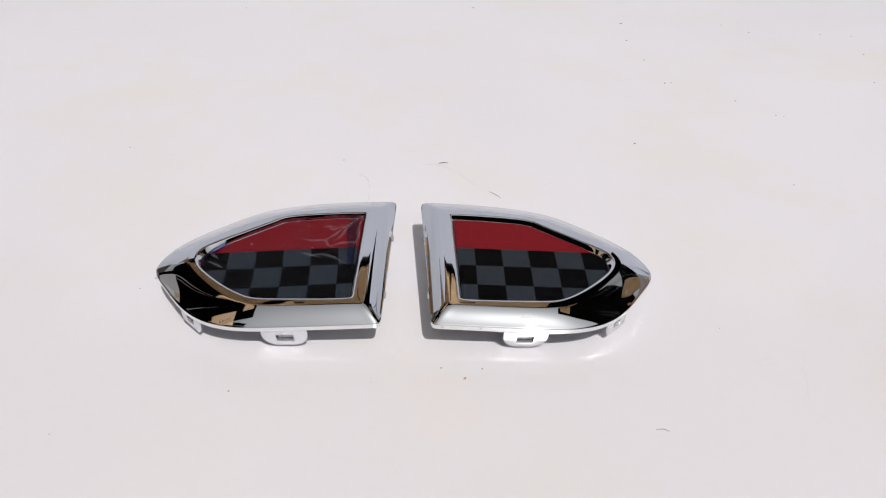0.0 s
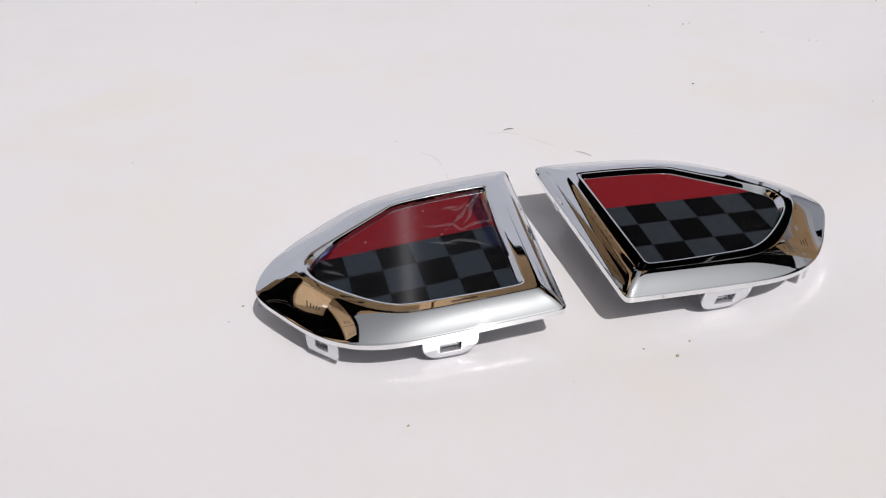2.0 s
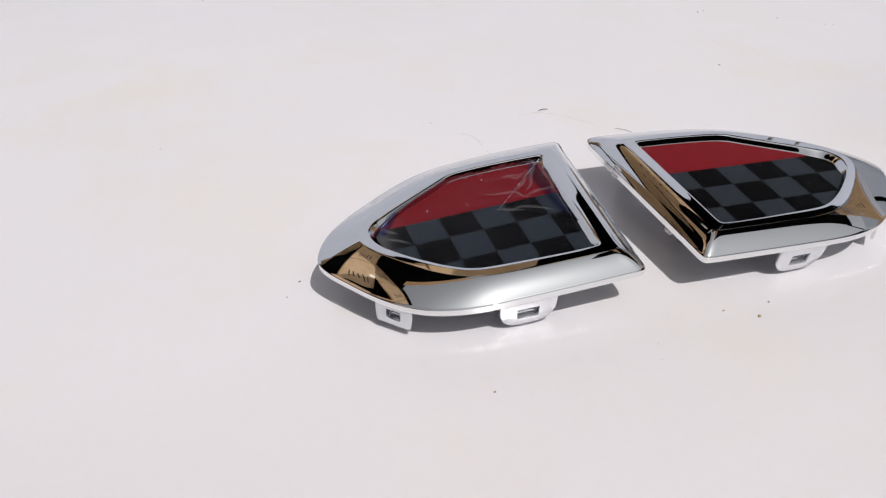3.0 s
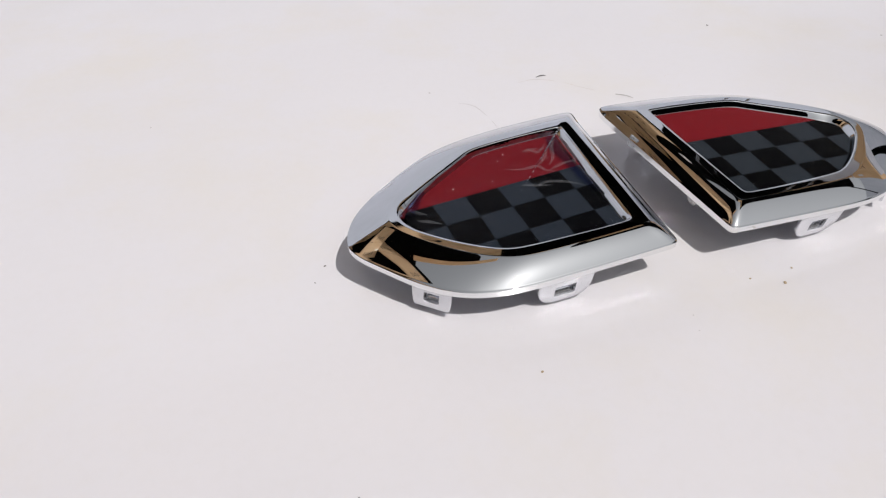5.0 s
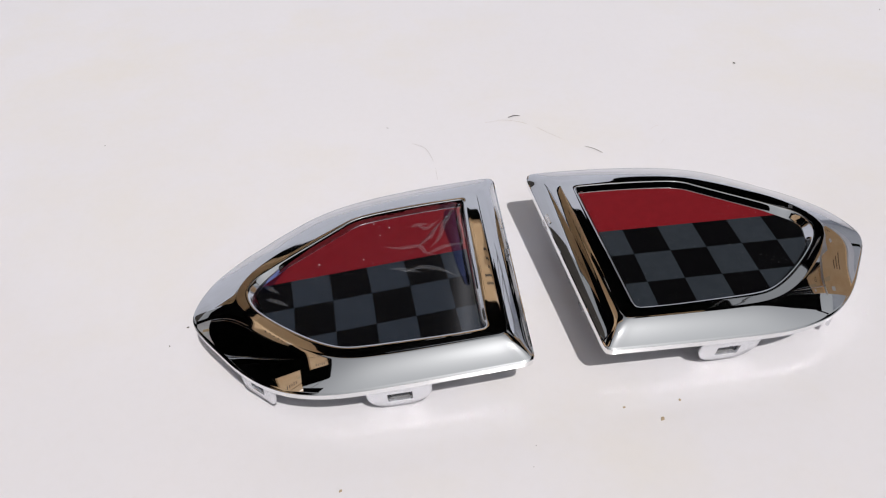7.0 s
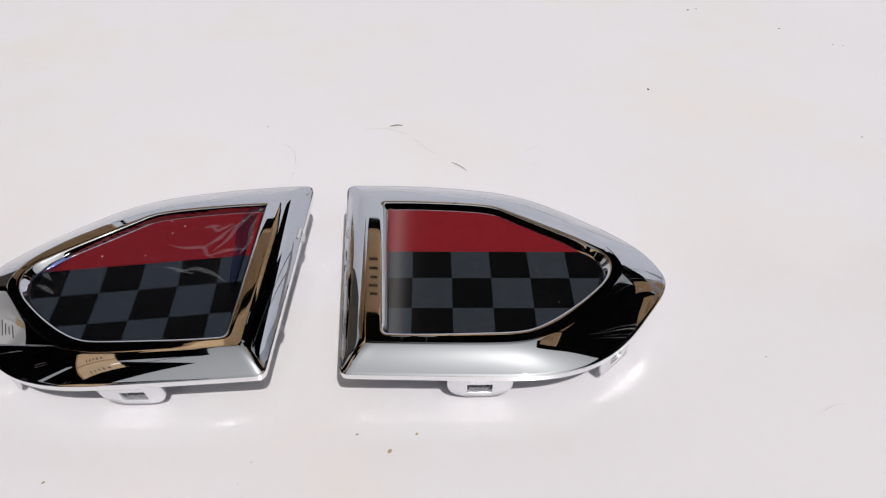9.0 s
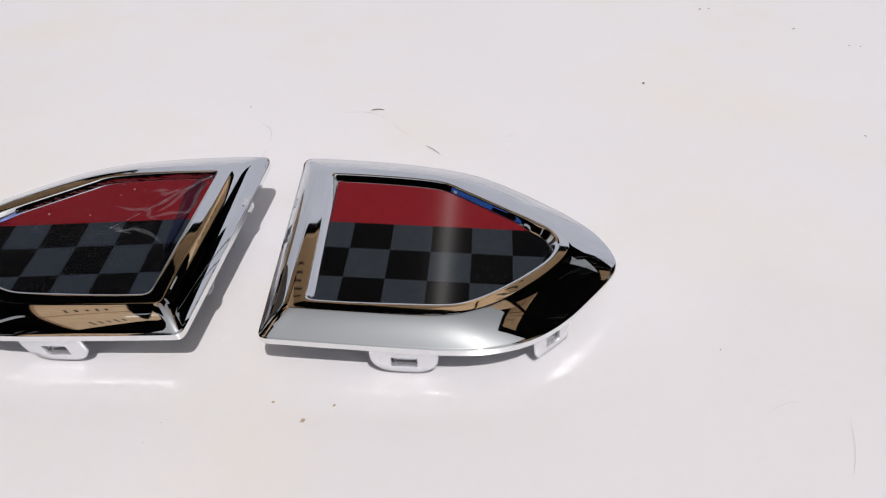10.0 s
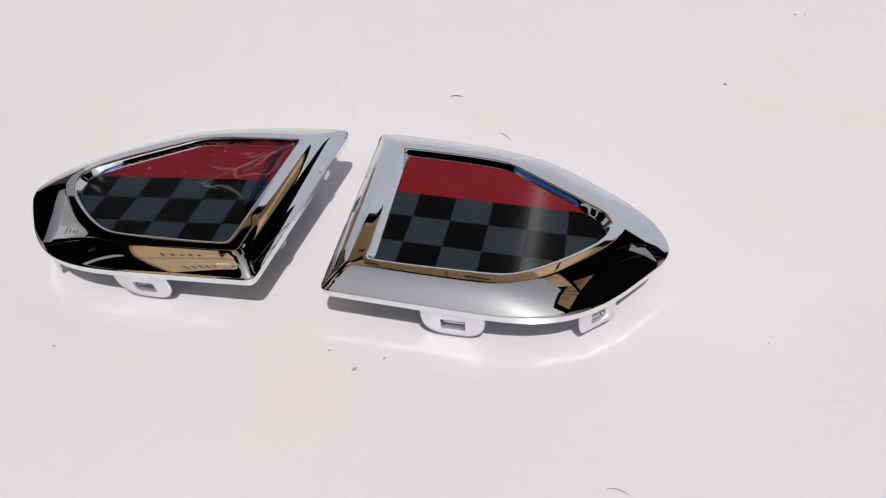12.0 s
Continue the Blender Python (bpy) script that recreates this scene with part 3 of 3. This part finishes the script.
# ---- protective film on one badge ----
def film_sheet(badge):
    shape = Shape(-1)
    ring = inset(RING_FOOT, 0.4)
    centre = Vector((62, -8))
    bm = bmesh.new()
    rows = []
    for k in range(26):
        f = k / 26
        row = []
        for i, p in enumerate(ring):
            q = p.lerp(centre, f)
            curl = 1.5 * math.exp(-(q - p).length / 5) * min(1, max(0, (N[0] - 14 - i) / 12)) * min(1, i / 8)    # the far edge curls up
            lift = max(0.0, 1 - ((q.x - 22) ** 2 + (q.y - 30) ** 2) / 900)
            h = 3.75 + curl + 0.9 * lift + 0.08 * noise.noise(Vector((q.x * 0.09, q.y * 0.22, 0.3))) + (0.10 + 0.6 * lift) * abs(noise.noise(Vector((q.x * 0.05 + q.y * 0.12, q.y * 0.06 - q.x * 0.03, 4.1))))
            row.append(bm.verts.new(shape.at(q, h)))
        rows.append(row)
    for a, b in zip(rows, rows[1:]):
        for i in range(len(a)):
            j = (i + 1) % len(a)
            bm.faces.new((a[i], a[j], b[j], b[i]))
    bm.faces.new(rows[-1])
    bmesh.ops.recalc_face_normals(bm, faces=bm.faces)
    film = part("protective_film", bm, FILM, badge, "clear peeling film with white creases", smooth=80)
    # folded edges of the film along the inner side and at the tip
    for side_line in ([(22.0, 35, 6.5), (22.4, 24, 8), (22.0, 10, 6), (21.6, -4, 5), (21.4, -18, 2.5)], [(124.5, -8, 6.5), (120, 0, 6), (112, 7.5, 3)]):
        bm = bmesh.new()
        rings = []
        for u, v, w in side_line:
            way = 1 if u < 60 else -1
            rings.append([shape.at((u + way * w * f, v + (0.8 * math.sin(3.0 * v + 5 * f) if 0 < f < 1 else 0)), 3.95 + 1.1 * math.sin(math.pi * f) + 0.25 * math.sin(v)) for f in (0, 0.2, 0.4, 0.6, 0.8, 1)])
        loft(bm, rings, closed=False)
        part("folded_edge", bm, FOLD, film, "bluish folded film edge", smooth=80)
    # raised creases: thin flattened ridges that taper out
    strokes = [[(61.4, 13.2), (53.3, 10.8), (44, 11), (40.9, 6), (35.8, 3.5)], [(44, 11), (38, 16), (35.5, 19.8), (31.9, 25.2)],
               [(59.2, -2.4), (54, -3.4), (51.1, -4.6), (44, -6.9)], [(53.7, -6.1), (47, -4.0), (42.8, -3.6), (36, -6), (32.5, -8.1), (26.4, -12.8)],
               [(43.4, 26.9), (41, 23.5), (38.8, 22.4), (32.7, 27)], [(39.1, 5.5), (34, 7.4), (29.5, 8.7), (20, 9)],
               [(23, 37), (26, 31), (30, 24), (33, 15), (38, 9)], [(20, 33), (22, 24), (21, 14), (24, 6)], [(47, 25), (43, 26), (38, 25.5)],
               [(113, -10), (118, -6), (121, -3)], [(108, -19), (114, -15), (119, -13)]]
    for line in strokes:
        bm = bmesh.new()
        pts = [Vector(p) for p in line]
        n = len(pts)
        rings = []
        for i in range(4 * (n - 1) + 1):
            k, t = min(i // 4, n - 2), (i - 4 * min(i // 4, n - 2)) / 4
            a, b, c, d = pts[max(k - 1, 0)], pts[k], pts[k + 1], pts[min(k + 2, n - 1)]
            q = 0.5 * (2 * b + (c - a) * t + (2 * a - 5 * b + 4 * c - d) * t * t + (3 * b - a - 3 * c + d) * t ** 3)
            way = (c - b).normalized()
            w = 1.2 * math.sin(math.pi * min(max(i / (4 * (n - 1)), 0.03), 0.97)) + 0.05
            side = Vector((-way.y, way.x))
            lift = max(0.0, 1 - ((q.x - 22) ** 2 + (q.y - 30) ** 2) / 900)
            z = 4.4 + 1.0 * lift
            rings.append([shape.at(q + side * w, z - 0.15), shape.at(q, z + 0.10 + w * 0.3), shape.at(q - side * w, z - 0.15)])
        loft(bm, rings, closed=False)
        part("crease", bm, CREASE, film, "whitish crease", smooth=70)


film_sheet(left)


# ---- dust that clings to the printed faces ----
def dust(badge, side, seed, count):
    pick, shape, bm = random.Random(seed), Shape(side), bmesh.new()
    for _ in range(count):
        u, v, r = pick.uniform(24, 118), pick.uniform(-44, 30), pick.choice((0.10, 0.12, 0.16, 0.22))
        if v > 36 - (u - 30) * 0.42 or v < -48 + max(0, u - 80) * 0.8:
            continue
        ring = [(u + r * (1 + 0.4 * math.sin(3 * k + u)) * math.cos(k * 1.047), v + r * math.sin(k * 1.047)) for k in range(6)]
        rows = loft(bm, [[shape.at(p, 3.34) for p in ring], [shape.at(((p[0] + u) / 2, (p[1] + v) / 2), 3.34 + (0.9 if side < 0 else 0.14)) for p in ring]])
        bm.faces.new(rows[-1])
    bmesh.ops.recalc_face_normals(bm, faces=bm.faces)
    ob = part("dust", bm, CREASE, badge, "pale dust grains")
    ob["kind"] = "stuff"


dust(left, -1, 3, 26)
dust(right, 1, 5, 20)


# ---- dust on the two clear faces ----
def dust(badge, spots, height, label):
    """Tiny pale grains: each spot is u, v and size in millimetres in the badge's own plane."""
    bm = bmesh.new()
    for u, v, mm in spots:
        bmesh.ops.create_icosphere(bm, subdivisions=1, radius=1.0, matrix=pose(u / 1000, v / 1000, height / 1000, 0, 0, 40 * u) @ Matrix.Diagonal((mm / 2000, mm / 3000, mm / 6000, 1)))
    bm.transform(badge.matrix_world)
    tagged(mesh_object("dust", bm, LABEL), label, "dust", kind="stuff")


grains = random.Random(5)
dust(right, [(grains.gauss(87, 8), grains.gauss(-26, 7), grains.uniform(0.15, 0.45)) for _ in range(18)] + [(grains.uniform(30, 100), grains.uniform(-42, 20), 0.18) for _ in range(10)],
     3.42, "fine white dust on the bare clear face")
dust(left, [(-94, 6, 1.0), (-72, 6, 0.8), (-58, 27, 0.9), (-63, 22, 0.7), (-66, 31, 0.8)] + [(grains.uniform(-100, -40), grains.uniform(-10, 32), 0.35) for _ in range(14)],
     4.05, "white dust and tiny air bubbles at the film")


# ---- specks, crumbs and fibres on the sheet ----
SPECKS = [(0.214, 0.598, 2.4), (0.278, 0.751, 2.6), (0.286, 0.753, 2.0), (0.262, 0.952, 3.6), (0.258, 0.886, 3.0), (0.268, 0.820, 2.2), (0.406, 0.965, 2.6),
          (0.437, 0.940, 3.2), (0.537, 0.944, 2.6), (0.580, 0.943, 1.9), (0.566, 0.875, 2.5), (0.537, 0.782, 2.4), (0.348, 0.710, 2.0), (0.382, 0.678, 2.0),
          (0.390, 0.676, 1.4), (0.347, 0.532, 1.6), (-0.066, 0.539, 1.4), (-0.185, 0.221, 0.7), (-0.266, 0.544, 1.1), (-0.260, 0.945, 2.4), (0.056, 0.991, 3.2),
          (-0.014, 0.260, 0.5), (-0.011, 0.270, 0.5), (0.222, 0.334, 0.8), (-0.182, 0.347, 1.1), (-0.175, 0.359, 1.4)]
CRUMBS = [(-0.095, 0.258, 1.0), (0.047, 0.277, 1.5), (0.058, 0.286, 1.0), (0.032, 0.285, 0.9)]
dice = random.Random(11)


def crumb(name, x, y, mm, mat, label):
    """A small irregular flat grain."""
    bm = bmesh.new()
    bmesh.ops.create_icosphere(bm, subdivisions=2, radius=1.0)
    k = dice.uniform(0, 50)
    for v in bm.verts:
        v.co *= 1 + 0.45 * noise.noise(v.co * 1.3 + Vector((k, k, 0)))
    turn = dice.uniform(0, 180)
    long = dice.uniform(0.45, 0.75)
    bm.transform(pose(x, y, 0.0001 + mm * 0.00007, 0, 0, turn) @ Matrix.Diagonal((mm * 0.0005, mm * 0.0005 * long, mm * 0.00010, 1)))
    return tagged(mesh_object(name, bm, mat, 60), label, "dirt", group="specks on the sheet")


for x, y, mm in SPECKS:
    crumb("dirt_speck", x, y, mm, DIRT, "small dark speck of dirt on the white sheet")
for x, y, mm in CRUMBS:
    crumb("crumb", x, y, mm * 1.5, STAIN, "small tan crumb lying on the white sheet")


def fibre(name, line, radius, mat, label):
    bm = bmesh.new()
    pts = [Vector((x, y, 0.0002 + radius + 0.0004 * math.sin(2.2 * i))) for i, (x, y) in enumerate(line)]
    n, rings = len(pts), []
    steps = 6
    for i in range(steps * (n - 1) + 1):
        k = min(i // steps, n - 2)
        t = (i - steps * k) / steps
        a, b, c, d = pts[max(k - 1, 0)], pts[k], pts[k + 1], pts[min(k + 2, n - 1)]
        q = 0.5 * (2 * b + (c - a) * t + (2 * a - 5 * b + 4 * c - d) * t * t + (3 * b - a - 3 * c + d) * t ** 3)
        way = (c - b).normalized()
        side = way.cross(Vector((0, 0, 1))).normalized()
        up = side.cross(way)
        r = radius * (0.4 + 0.6 * math.sin(math.pi * (i + 1) / (steps * (n - 1) + 2)))
        rings.append([q + (side * math.cos(f) + up * math.sin(f)) * r for f in (0, 1.26, 2.51, 3.77, 5.03)])
    loft(bm, rings)
    return tagged(mesh_object(name, bm, mat, 70), label, "fibre", group="fibres on the sheet")


fibre("fibre", [(0.0215, 0.5405), (0.026, 0.542), (0.0305, 0.5425)], 0.0003, DIRT, "short dark fibre on the white sheet")
fibre("fibre", [(0.067, 0.496), (0.0725, 0.4915), (0.077, 0.487)], 0.0002, HAIR, "short dark fibre on the white sheet")
fibre("fibre", [(0.004, 0.536), (0.020, 0.537), (0.036, 0.529), (0.047, 0.515), (0.055, 0.506)], 0.00007, WISP, "thin pale curved hair on the sheet")
fibre("fibre", [(-0.050, 0.516), (-0.041, 0.508), (-0.0365, 0.490), (-0.036, 0.471)], 0.00007, HAIR, "thin curled hair beside the badge")
fibre("fibre", [(0.266, 0.301), (0.264, 0.288), (0.259, 0.273)], 0.00004, WISP, "thin pale hair on the white sheet")
fibre("fibre", [(0.159, 0.244), (0.163, 0.2445), (0.167, 0.2435)], 0.00018, HAIR, "short dark fibre on the white sheet")
fibre("fibre", [(0.117, 0.511), (0.1215, 0.514), (0.126, 0.516)], 0.00006, WISP, "short pale fibre on the white sheet")
fibre("fibre", [(0.1185, 0.4925), (0.121, 0.495), (0.123, 0.4985)], 0.00006, WISP, "short pale fibre on the white sheet")
fibre("fibre", [(0.236, 0.302), (0.243, 0.306), (0.250, 0.308)], 0.00005, WISP, "short pale fibre on the white sheet")
